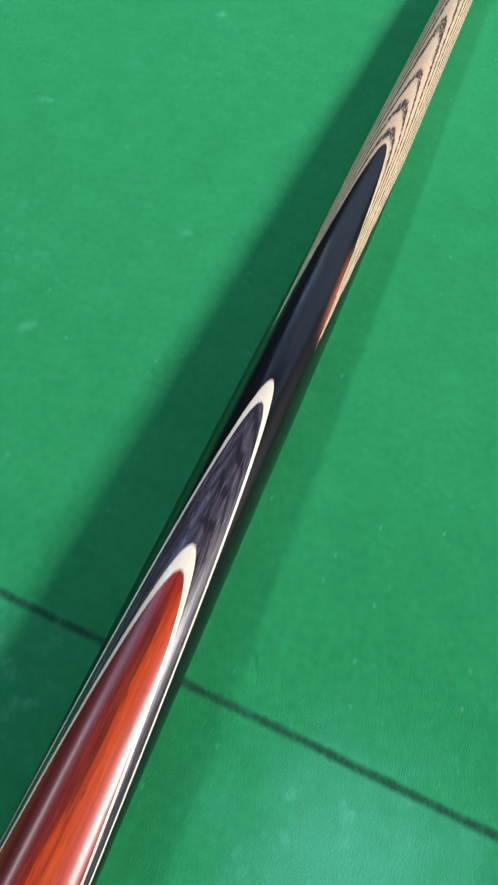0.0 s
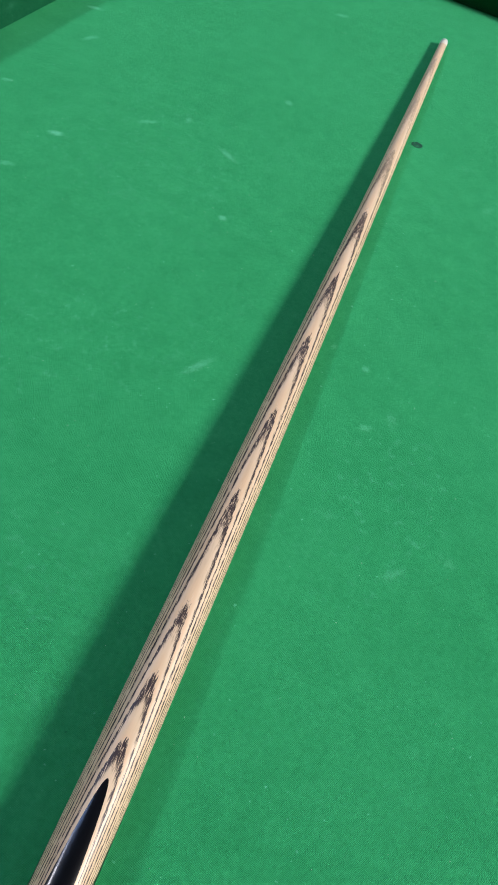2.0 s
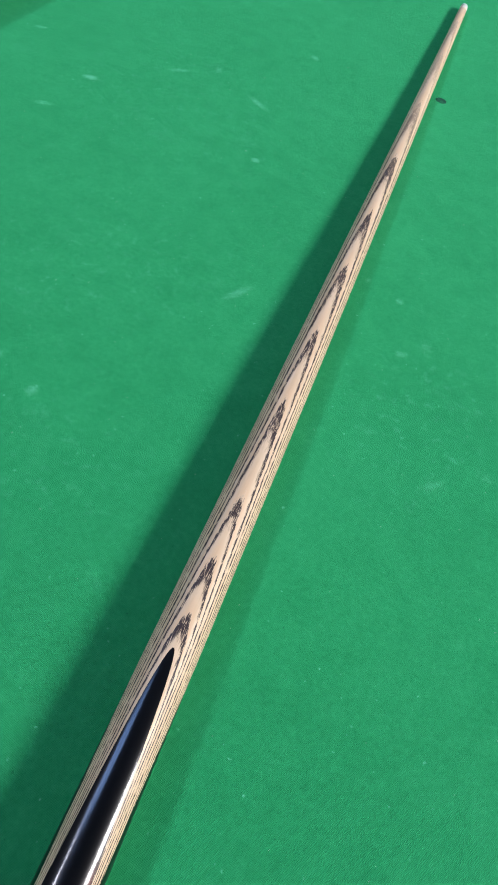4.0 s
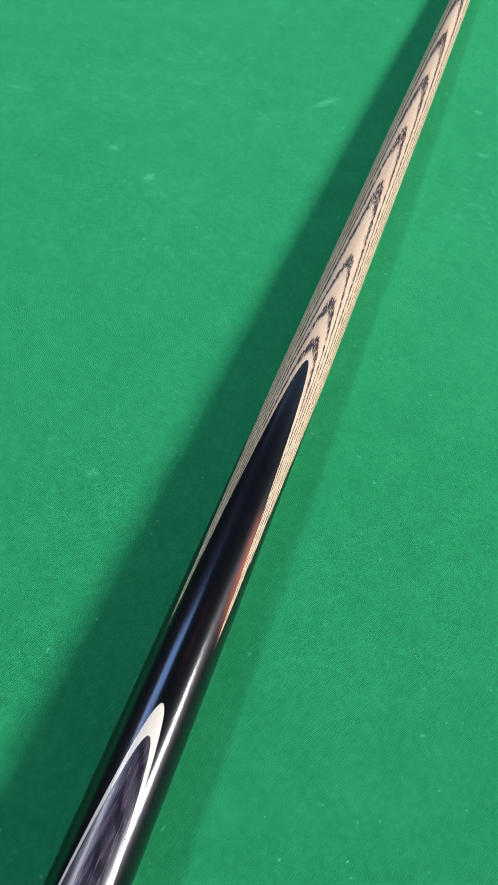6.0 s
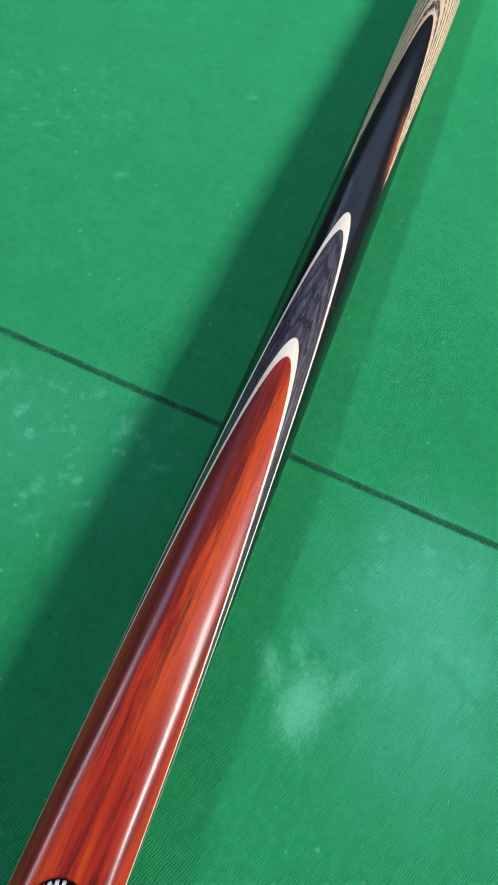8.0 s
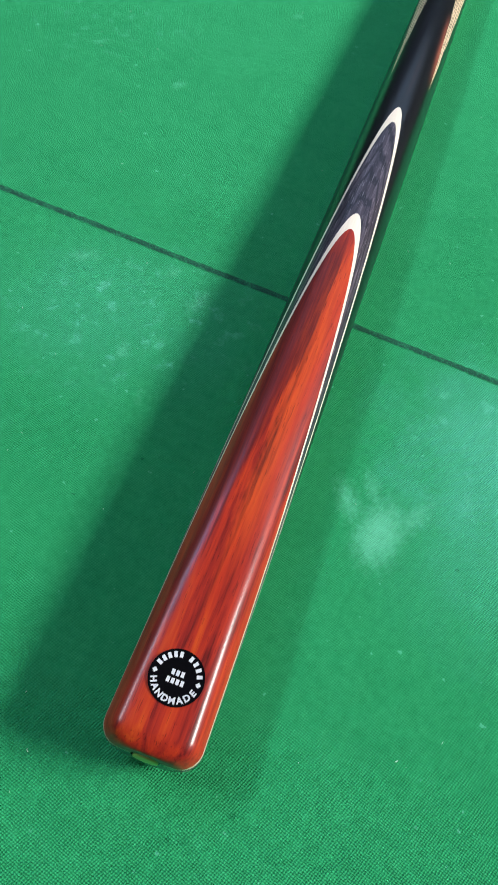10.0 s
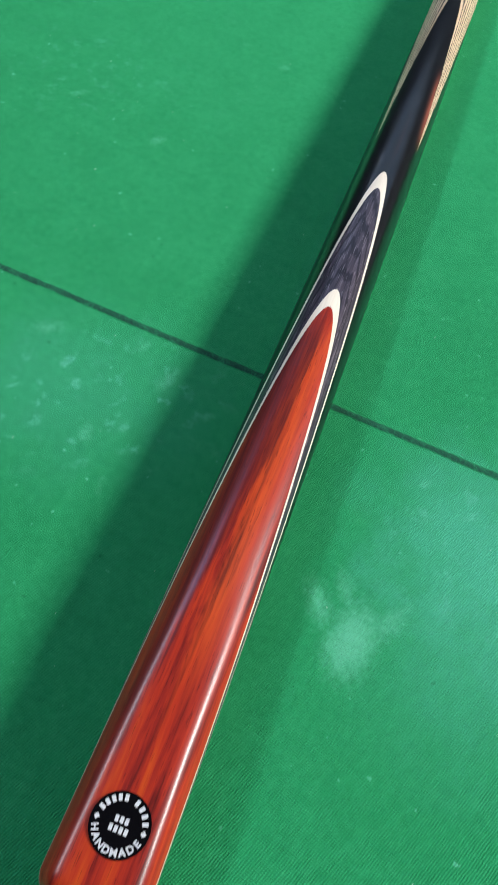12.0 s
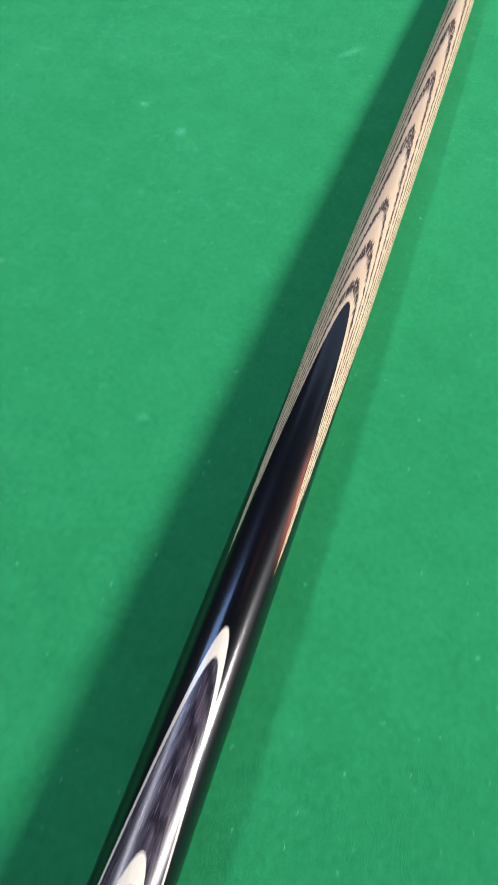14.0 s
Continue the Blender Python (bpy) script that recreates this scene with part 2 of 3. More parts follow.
# wood attribute: x across, y along, z up, all from the cue's axis
def ash_material():
    m = Mat("ash_wood")
    w = m.attr("wood")
    ring = m.attr("ring", 2)
    slow = m.noise(m.vec("MULTIPLY", w, (260.0, 14.0, 260.0)), 1.0, 3, 0.55)
    fast = m.noise(m.vec("MULTIPLY", w, (1300.0, 130.0, 1300.0)), 1.0, 3, 0.6)
    pores = m.noise(m.vec("MULTIPLY", w, (2700.0, 190.0, 2700.0)), 1.0, 3, 0.62)
    ph = m.math("ADD", ring, m.math("ADD", m.math("MULTIPLY", m.math("SUBTRACT", slow, 0.5), 0.16), m.math("MULTIPLY", m.math("SUBTRACT", fast, 0.5), 0.50)))
    f = m.math("FRACT", ph)
    # open pores packed where a ring starts, thinning out after it
    band = m.math("MULTIPLY", m.span(f, 0.0, 0.06), m.span(f, 0.60, 0.30))
    fleck = m.span(m.math("ADD", pores, m.math("MULTIPLY", band, 0.16)), 0.545, 0.61)
    dark = m.math("MULTIPLY", band, m.math("MULTIPLY_ADD", fleck, 0.90, 0.10), clamp=True)
    stray = m.math("MULTIPLY", m.span(pores, 0.68, 0.76), 0.30)
    dark = m.math("MAXIMUM", dark, stray)
    along = m.node("ShaderNodeSeparateXYZ", {0: w}, 1)
    dark = m.math("MULTIPLY", dark, m.span(along, 1.22, 0.92, 0.35, 1.0))
    late = m.span(f, 0.60, 0.98)
    base = m.ramp(m.math("ADD", m.math("MULTIPLY", slow, 0.6), m.math("MULTIPLY", fast, 0.4)), [(0.25, (0.52, 0.385, 0.25)), (0.5, (0.62, 0.475, 0.325)), (0.8, (0.71, 0.565, 0.41))])
    base = m.mix(m.math("MULTIPLY", late, 0.30), base, rgb(0.60, 0.35, 0.18))
    col = m.mix(dark, base, rgb(0.030, 0.020, 0.022))
    m.bump(m.math("SUBTRACT", 1.0, dark), 0.15, 0.0001)
    return m.finish(col, 0.48, 0.35, coat=0.15, coat_rough=0.26)


def streaky(name, stops, along, across, rough, coat, coat_rough, pore=None, dist=0.3, sap=None, broad=0.0, pored=0.75, heart_and_shade=False, cathedral=0.0):
    m = Mat(name)
    w = m.attr("wood")
    v = m.vec("MULTIPLY", w, (across, along, across))
    a = m.noise(v, 1.0, 5, 0.62, dist=dist)
    b = m.noise(m.vec("MULTIPLY", w, (across * 6, along * 5, across * 6)), 1.0, 3, 0.6)
    f = m.math("ADD", m.math("MULTIPLY", a, 0.72), m.math("MULTIPLY", b, 0.28))
    if broad:
        c = m.noise(m.vec("MULTIPLY", w, (130.0, 5.0, 130.0)), 1.0, 3, 0.55, dist=0.5)
        f = m.math("ADD", f, m.math("MULTIPLY", m.math("SUBTRACT", c, 0.5), broad))
    if cathedral:
        # flat-sawn growth rings that arch over one another along the splice
        xyz = m.t.nodes.new("ShaderNodeSeparateXYZ")
        m.put(xyz.inputs[0], w)
        h = m.math("SUBTRACT", xyz.outputs[2], m.math("MULTIPLY", xyz.outputs[1], 0.050))
        h = m.math("ADD", h, m.math("MULTIPLY", m.math("SUBTRACT", m.noise(m.vec("MULTIPLY", w, (230.0, 11.0, 230.0)), 1.0, 3, 0.6), 0.5), 0.0017))
        g = m.math("SINE", m.math("MULTIPLY", h, cathedral))
        f = m.math("SUBTRACT", m.math("ADD", f, 0.05), m.math("MULTIPLY", m.span(g, 0.1, 0.95), m.span(a, 0.35, 0.6, 0.10, 0.20)))
    col = m.ramp(f, stops)
    if heart_and_shade:
        # a brighter orange band down the middle, ragged along the grain
        mid = m.node("ShaderNodeSeparateXYZ", {0: w})
        far = m.node("ShaderNodeSeparateXYZ", {0: w}, 1)
        off = m.math("ABSOLUTE", m.math("ADD", m.math("SUBTRACT", mid, 0.0018), m.math("MULTIPLY", m.math("SUBTRACT", a, 0.5), 0.016)))
        band = m.math("MULTIPLY", m.span(off, 0.0055, 0.0010), m.math("MULTIPLY", m.span(far, 0.045, 0.085), m.span(far, 0.207, 0.180)))
        col = m.mix(m.math("MULTIPLY", band, m.span(b, 0.3, 0.7, 0.30, 0.65)), col, rgb(0.52, 0.072, 0.010))
        # dark heartwood and painted shade on one side, ragged along the grain, plus a thin dark line near the middle
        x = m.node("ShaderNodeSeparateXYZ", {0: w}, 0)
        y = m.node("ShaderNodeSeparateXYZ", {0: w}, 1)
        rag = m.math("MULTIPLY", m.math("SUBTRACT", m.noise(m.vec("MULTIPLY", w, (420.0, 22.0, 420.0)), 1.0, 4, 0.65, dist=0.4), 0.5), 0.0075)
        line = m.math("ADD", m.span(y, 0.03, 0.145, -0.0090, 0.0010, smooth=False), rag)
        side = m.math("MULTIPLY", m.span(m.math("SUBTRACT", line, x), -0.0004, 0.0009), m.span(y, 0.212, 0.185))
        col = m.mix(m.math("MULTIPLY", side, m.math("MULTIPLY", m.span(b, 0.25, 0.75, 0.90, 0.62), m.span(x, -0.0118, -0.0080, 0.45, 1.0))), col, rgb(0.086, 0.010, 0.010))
        off = m.math("ABSOLUTE", m.math("SUBTRACT", m.math("SUBTRACT", x, m.span(y, 0.03, 0.11, -0.0002, 0.0016, smooth=False)), m.math("MULTIPLY", rag, 0.35)))
        thin = m.math("MULTIPLY", m.span(off, 0.0008, 0.0001), m.math("MULTIPLY", m.span(y, 0.028, 0.045), m.span(y, 0.17, 0.12)))
        col = m.mix(m.math("MULTIPLY", thin, m.span(a, 0.35, 0.6, 0.75, 0.25)), col, rgb(0.05, 0.007, 0.006))
    if sap:
        col = m.mix(m.math("MULTIPLY", m.attr("sap", 2), m.span(b, 0.25, 0.55, 0.6, 1.0)), col, rgb(*sap))
    if pore:
        q = m.noise(m.vec("MULTIPLY", w, (2600.0, 150.0, 2600.0)), 1.0, 2, 0.5)
        k = m.span(q, 0.61, 0.69)
        col = m.mix(m.math("MULTIPLY", k, pored), col, rgb(*pore))
    # the lacquer is a little uneven
    m.put(m.b.inputs["Coat Normal"], m.node("ShaderNodeBump", {"Strength": 0.06, "Distance": 0.0004, "Height": m.noise(m.vec("MULTIPLY", w, (500.0, 90.0, 500.0)), 1.0, 2)}))
    m.put(m.b.inputs["Coat IOR"], 1.5)
    return m.finish(col, rough, 0.12, coat=coat, coat_rough=coat_rough)


M_ASH = ash_material()
M_EBONY = streaky("ebony", [(0.3, (0.0020, 0.0026, 0.0038)), (0.62, (0.0030, 0.0034, 0.0048)), (0.76, (0.006, 0.006, 0.007)), (0.90, (0.014, 0.011, 0.010))], 9.0, 260.0, 0.3, 0.8, 0.14, sap=(0.50, 0.13, 0.08))
M_PURPLE = streaky("dark_violet_wood", [(0.30, (0.005, 0.004, 0.007)), (0.44, (0.020, 0.016, 0.026)), (0.58, (0.050, 0.040, 0.056)), (0.72, (0.125, 0.100, 0.125))], 24.0, 520.0, 0.35, 0.85, 0.27, dist=1.0, cathedral=7600.0, pore=(0.20, 0.17, 0.20), pored=0.5)
M_RED = streaky("red_padauk_wood", [(0.32, (0.075, 0.007, 0.006)), (0.41, (0.22, 0.015, 0.010)), (0.53, (0.35, 0.026, 0.010)), (0.68, (0.46, 0.062, 0.010))], 9.0, 190.0, 0.42, 0.48, 0.25, pore=(0.06, 0.007, 0.006), pored=0.55, dist=1.0, broad=0.45, heart_and_shade=True)
M_VENEER = streaky("white_maple_veneer", [(0.3, (0.66, 0.58, 0.46)), (0.7, (0.80, 0.74, 0.62))], 30.0, 300.0, 0.4, 0.8, 0.12)
M_BRASS = plain("brass", (0.90, 0.60, 0.24), 0.38, metal=0.75, grain=800.0, amount=0.1)
M_BADGE = plain("black_badge_enamel", (0.003, 0.003, 0.004), 0.8, 0.0, grain=400.0, amount=0.1)
M_LETTER = plain("silver_lettering", (0.55, 0.57, 0.60), 0.5, grain=900.0, amount=0.08)
M_FERRULE = plain("pale_ferrule", (0.62, 0.60, 0.52), 0.4, grain=300.0)
M_TIP = plain("chalked_leather_tip", (0.42, 0.56, 0.50), 0.9, 0.2, grain=900.0, amount=0.3)
M_LINT = plain("white_lint", (0.42, 0.66, 0.52), 0.95, 0.1, grain=500.0)
m = Mat("window_glass")
m.put(m.b.inputs["Transmission Weight"], 1.0)
M_GLASS = m.finish(rgb(0.97, 0.98, 0.98), 0.0)
m = Mat("overcast_daylight")
m.put(m.b.inputs["Emission Color"], m.ramp(m.noise(m.coords(), 0.8, 3), [(0.3, (0.38, 0.58, 0.90)), (0.7, (0.52, 0.71, 0.98))]))
m.put(m.b.inputs["Emission Strength"], 1.2)
M_SKY = m.finish(rgb(0.1, 0.1, 0.1), 1.0)
M_DIFFUSER = plain("opal_diffuser", (0.85, 0.85, 0.85), 0.5, grain=50.0, amount=0.02)


# ---------------------------------------------------------------- mesh tools
def mesh_of(bm, name, mat, smooth=False):
    bmesh.ops.recalc_face_normals(bm, faces=bm.faces)
    me = bpy.data.meshes.new(name)
    bm.to_mesh(me)
    bm.free()
    me.materials.append(mat)
    if smooth:
        me.polygons.foreach_set("use_smooth", [True] * len(me.polygons))
    return me


def part(name, bm, mat, parent, label="", smooth=False):
    ob = new(name, mesh_of(bm, name, mat, smooth))
    ob.parent = parent
    return tagged(ob, label) if label else ob


def thing(name, label, category, m=None, kind="", group=""):
    ob = new(name)
    ob.empty_display_size = 0.05
    if m is not None:
        ob.matrix_world = m
    return tagged(ob, label, category, group, kind)


def box(bm, x0, x1, y0, y1, z0, z1, bevel=0.0):
    got = bmesh.ops.create_cube(bm, size=1.0, matrix=Matrix.LocRotScale(((x0 + x1) / 2, (y0 + y1) / 2, (z0 + z1) / 2), None, (x1 - x0, y1 - y0, z1 - z0)))
    if bevel:
        edges = list({e for v in got["verts"] for e in v.link_edges})
        bmesh.ops.bevel(bm, geom=edges, offset=bevel, segments=3, profile=0.5, affect="EDGES")
    return bm


def prism(bm, outline, z0, z1):
    low = [bm.verts.new((x, y, z0)) for x, y in outline]
    top = [bm.verts.new((x, y, z1)) for x, y in outline]
    bm.faces.new(low[::-1])
    bm.faces.new(top)
    n = len(outline)
    for i in range(n):
        bm.faces.new((low[i], low[(i + 1) % n], top[(i + 1) % n], top[i]))
    return bm


def disc(radius, n=32, cx=0.0, cy=0.0):
    return [(cx + radius * math.cos(2 * math.pi * i / n), cy + radius * math.sin(2 * math.pi * i / n)) for i in range(n)]


# ---------------------------------------------------------------- room
RX0, RX1, RY0, RY1 = -6.5, 9.6, -6.0, 4.3


def slab(name, x0, x1, y0, y1, z0, z1, mat, label, category):
    bm = box(bmesh.new(), x0, x1, y0, y1, z0, z1)
    return tagged(new(name, mesh_of(bm, name, mat)), label, category, kind="structure")


slab("floor", RX0, RX1, RY0, RY1, FLOOR - 0.1, FLOOR, M_FLOOR, "grey carpeted floor under the pool table", "floor")
slab("ceiling", RX0, RX1, RY0, RY1, CEILING, CEILING + 0.1, M_CEIL, "plain grey painted ceiling with light panels", "ceiling")
slab("wall_west", RX0 - 0.1, RX0, RY0 - 0.1, RY1 + 0.1, FLOOR - 0.1, CEILING + 0.1, M_WALL, "plain grey painted wall", "wall")
slab("wall_east", RX1, RX1 + 0.1, RY0 - 0.1, RY1 + 0.1, FLOOR - 0.1, CEILING + 0.1, M_WALL, "plain grey painted wall", "wall")
slab("wall_south", RX0, RX1, RY0 - 0.1, RY0, FLOOR - 0.1, CEILING + 0.1, M_WALL, "plain grey painted wall", "wall")
# the far wall has a wide window to the overcast daylight
WX0, WX1, WZ0, WZ1 = -2.7, 2.9, 2.1, 4.42
bm = bmesh.new()
box(bm, RX0, WX0, RY1, RY1 + 0.1, FLOOR - 0.1, CEILING + 0.1)
box(bm, WX1, RX1, RY1, RY1 + 0.1, FLOOR - 0.1, CEILING + 0.1)
box(bm, WX0, WX1, RY1, RY1 + 0.1, FLOOR - 0.1, WZ0)
box(bm, WX0, WX1, RY1, RY1 + 0.1, WZ1, CEILING + 0.1)
tagged(new("wall_north", mesh_of(bm, "wall_north", M_WALL)), "plain grey painted wall with a wide window", "wall", kind="structure")
window = thing("window_1", "wide white-framed window to grey daylight", "window", pose(0, RY1 + 0.05, 0), kind="structure")
for x0, x1, z0, z1 in ((WX0, WX1, WZ0, WZ0 + 0.05), (WX0, WX1, WZ1 - 0.05, WZ1), (WX0, WX0 + 0.05, WZ0 + 0.05, WZ1 - 0.05), (WX1 - 0.05, WX1, WZ0 + 0.05, WZ1 - 0.05), (0.07, 0.13, WZ0 + 0.05, WZ1 - 0.05)):
    part("window_frame", box(bmesh.new(), x0, x1, -0.03, 0.03, z0, z1, 0.004), M_FRAME, window)
for x0, x1 in ((WX0 + 0.05, 0.07), (0.13, WX1 - 0.05)):
    ob = part("pane", box(bmesh.new(), x0, x1, -0.003, 0.003, WZ0 + 0.05, WZ1 - 0.05), M_GLASS, window)
    ob.visible_shadow = False
bm = bmesh.new()
bmesh.ops.create_grid(bm, x_segments=1, y_segments=1, size=1.0, matrix=pose(0.1, RY1 + 1.5, 2.5, 90, 0, 0) @ Matrix.Diagonal((7.5, 4.5, 1, 1)))
tagged(new("backdrop", mesh_of(bm, "backdrop", M_SKY)), "pale blue-grey overcast daylight outside the window", "sky", kind="structure")

for x, y, sx, sy, watts, colour in PANELS:
    lamp = thing("ceiling_light", "flat white ceiling light panel in a thin frame", "ceiling light", pose(x, y, CEILING), group="ceiling light panels")
    hx, hy = sx / 2 + 0.03, sy / 2 + 0.03
    part("diffuser", box(bmesh.new(), -sx / 2, sx / 2, -sy / 2, sy / 2, -0.028, -0.020), M_DIFFUSER, lamp)
    for a in (-1, 1):
        part("frame_side", box(bmesh.new(), a * hx - 0.03 * (a > 0), a * hx + 0.03 * (a < 0), -hy, hy, -0.034, 0, 0.003), M_FRAME, lamp)
        part("frame_end", box(bmesh.new(), -hx + 0.03, hx - 0.03, a * hy - 0.03 * (a > 0), a * hy + 0.03 * (a < 0), -0.034, 0, 0.003), M_FRAME, lamp)

# ---------------------------------------------------------------- pool table, in its own axes: v = 0 at the black spot
HALF, V0, V1, BAULK = 0.433, -1.367, 0.469, -1.0
table = thing("pool_table", "pool table with green woven cloth and dark wooden rails", "pool table", TABLE)


def cloth_bed():
    """The playing surface with round bites for the six pockets."""
    bm = bmesh.new()
    e, r = 0.040, 0.055
    mid = (V0 + V1) / 2
    pts = []

    def bite(cx, cy, a0, a1):
        for i in range(9):
            a = radians(a0 + (a1 - a0) * i / 8)
            pts.append((cx + r * math.cos(a), cy + r * math.sin(a)))
    w = HALF + e
    bite(-w, V0 - e, 90, 0)
    bite(w, V0 - e, 180, 90)
    bite(w + 0.02, mid, 270, 90)
    bite(w, V1 + e, 270, 180)
    bite(-w, V1 + e, 360, 270)
    bite(-w - 0.02, mid, 90, -90)
    return prism(bm, pts, -0.02, 0.0)


part("cloth_bed", cloth_bed(), M_CLOTH, table, "green woven baize with chalk marks")


def cushion(length, ends):
    """Along x, its face to -y. The nose overhangs the cloth."""
    bm = bmesh.new()
    prof = [(0.0, 0.0002), (-0.006, 0.020), (-0.0105, 0.033), (-0.0110, 0.0355), (-0.0095, 0.0380), (-0.005, 0.0405), (0.010, 0.0425), (0.046, 0.0430), (0.046, 0.0002)]
    rings = []
    for side, cut in ((-1, ends[0]), (1, ends[1])):
        ring = []
        for y, z in prof:
            ring.append(bm.verts.new((side * (length / 2 + (y - 0.0) * cut), y, z)))
        rings.append(ring)
    n = len(prof)
    for i in range(n):
        bm.faces.new((rings[0][i], rings[0][(i + 1) % n], rings[1][(i + 1) % n], rings[1][i]))
    bm.faces.new(rings[0])
    bm.faces.new(rings[1][::-1])
    return bm


MID = (V0 + V1) / 2
side_len = (V1 - V0) / 2 - 0.062 - 0.058
for a in (-1, 1):
    for v in (MID - (V1 - V0) / 4, MID + (V1 - V0) / 4):
        ob = part("cushion", cushion(side_len, (0.7, 0.7)), M_CUSHION_SHADED, table)
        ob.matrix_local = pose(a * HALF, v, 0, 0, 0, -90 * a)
    ob = part("cushion", cushion(2 * HALF - 0.124, (0.7, 0.7)), M_CUSHION_SHADED, table)
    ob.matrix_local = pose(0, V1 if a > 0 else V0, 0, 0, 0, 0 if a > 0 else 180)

for a in (-1, 1):
    for v in (MID - (V1 - V0) / 4, MID + (V1 - V0) / 4):
        x0, x1 = sorted((a * (HALF + 0.0465), a * (HALF + 0.135)))
        part("rail", box(bmesh.new(), x0, x1, v - side_len / 2 - 0.01, v + side_len / 2 + 0.01, -0.045, 0.046, 0.006), M_RAIL, table)
    y0, y1 = sorted(((V1 + 0.0465, V1 + 0.135) if a > 0 else (V0 - 0.135, V0 - 0.0465)))
    part("rail", box(bmesh.new(), -HALF + 0.05, HALF - 0.05, y0, y1, -0.045, 0.046, 0.006), M_RAIL, table)


def pocket():
    """An open cup: ring wall and floor."""
    bm = bmesh.new()
    n = 28
    rings = [(0.048, 0.046), (0.060, 0.050), (0.066, 0.044), (0.066, -0.05), (0.050, -0.10), (0.0, -0.102)]
    inner = [(0.048, 0.046), (0.047, -0.05), (0.040, -0.090), (0.0, -0.092)]
    for prof in (rings, inner):
        last = None
        for r, z in prof:
            ring = [bm.verts.new((r * math.cos(2 * math.pi * i / n), r * math.sin(2 * math.pi * i / n), z)) for i in range(n)] if r else [bm.verts.new((0, 0, z))]
            if last:
                for i in range(n):
                    j = (i + 1) % n
                    bm.faces.new((last[i], last[j], ring[j], ring[i]) if len(ring) > 1 else (last[i], last[j], ring[0]))
            last = ring
    bmesh.ops.remove_doubles(bm, verts=bm.verts, dist=0.0001)
    return bm


for a in (-1, 1):
    for v, out in ((V0 - 0.070, 0.070), (MID, 0.108), (V1 + 0.070, 0.070)):
        ob = part("pocket", pocket(), M_PLASTIC, table, "black plastic pocket cup", smooth=True)
        ob.matrix_local = pose(a * (HALF + out), v, -0.004)

for a in (-1, 1):
    x0, x1 = sorted((a * (HALF + 0.09), a * (HALF + 0.13)))
    part("apron", box(bmesh.new(), x0, x1, V0 - 0.13, V1 + 0.13, -0.26, -0.0455, 0.004), M_RAIL, table)
    y0, y1 = (V1 + 0.09, V1 + 0.13) if a > 0 else (V0 - 0.13, V0 - 0.09)
    part("apron", box(bmesh.new(), -HALF - 0.089, HALF + 0.089, y0, y1, -0.26, -0.0455, 0.004), M_RAIL, table)
    for v in (V0 + 0.06, V1 - 0.06):
        x0, x1 = sorted((a * (HALF - 0.04), a * (HALF + 0.088)))
        part("leg", box(bmesh.new(), x0, x1, v - 0.06, v + 0.06, FLOOR, -0.0205, 0.01), M_RAIL, table)


def pen_line():
    """A hand-drawn line across the cloth, uneven at both edges."""
    rnd = random.Random(5)
    bm = bmesh.new()
    n = 420
    rows = []
    drift = 0.0
    for i in range(n + 1):
        x = -HALF + 2 * HALF * i / n
        drift = drift * 0.96 + rnd.uniform(-1, 1) * 0.00007
        h = 0.00172 + rnd.uniform(-1, 1) * 0.00022
        c = BAULK + drift + 0.0004 * math.sin(x * 9)
        rows.append([bm.verts.new((x, c - h, 0.00008)), bm.verts.new((x, c - h * 0.4, 0.00022)), bm.verts.new((x, c + h * 0.4, 0.00022)), bm.verts.new((x, c + h, 0.00008))])
    for a, b in zip(rows, rows[1:]):
        for k in range(3):
            bm.faces.new((a[k], b[k], b[k + 1], a[k + 1]))
    return bm


line = part("baulk_line", pen_line(), M_INK, table, "dark pen line across the cloth", smooth=True)
at = line.data.attributes.new("edge", "FLOAT", "POINT")
at.data.foreach_set("value", [0.0 if v.co.z > 0.0001 else 1.0 for v in line.data.vertices])
bm = bmesh.new()
rnd = random.Random(3)
prism(bm, [(x * (1 + rnd.uniform(-0.06, 0.06)), y * (1 + rnd.uniform(-0.06, 0.06))) for x, y in disc(0.0062, 30)], 0.0001, 0.0003)
part("black_spot", bm, M_INK, table, "round black spot on the cloth")

# ---------------------------------------------------------------- cue: butt at y = 0, tip at y = 1.478, lying on the cloth
LENGTH = 1.478
TAPER_Y = [0.0, 0.15, 0.4, 0.7, 1.0, 1.3, 1.478, 1.6]
TAPER_R = [0.0145, 0.01368, 0.01272, 0.01108, 0.00849, 0.00608, 0.00475, 0.0039]
FLAT_END, FLAT_DEEP, ROUND = 0.136, 0.0042, 0.0062


@functools.lru_cache(maxsize=None)
def smooth_radius(y):
    """The taper, eased at the knots."""
    return float(np.mean([np.interp(y + d, TAPER_Y, TAPER_R) for d in (-0.08, -0.04, 0.0, 0.04, 0.08)])) if y > 0.09 else float(np.interp(y, TAPER_Y, TAPER_R))


def ease(a, b, v):
    v = min(1.0, max(0.0, (v - a) / (b - a)))
    return v * v * (3 - 2 * v)


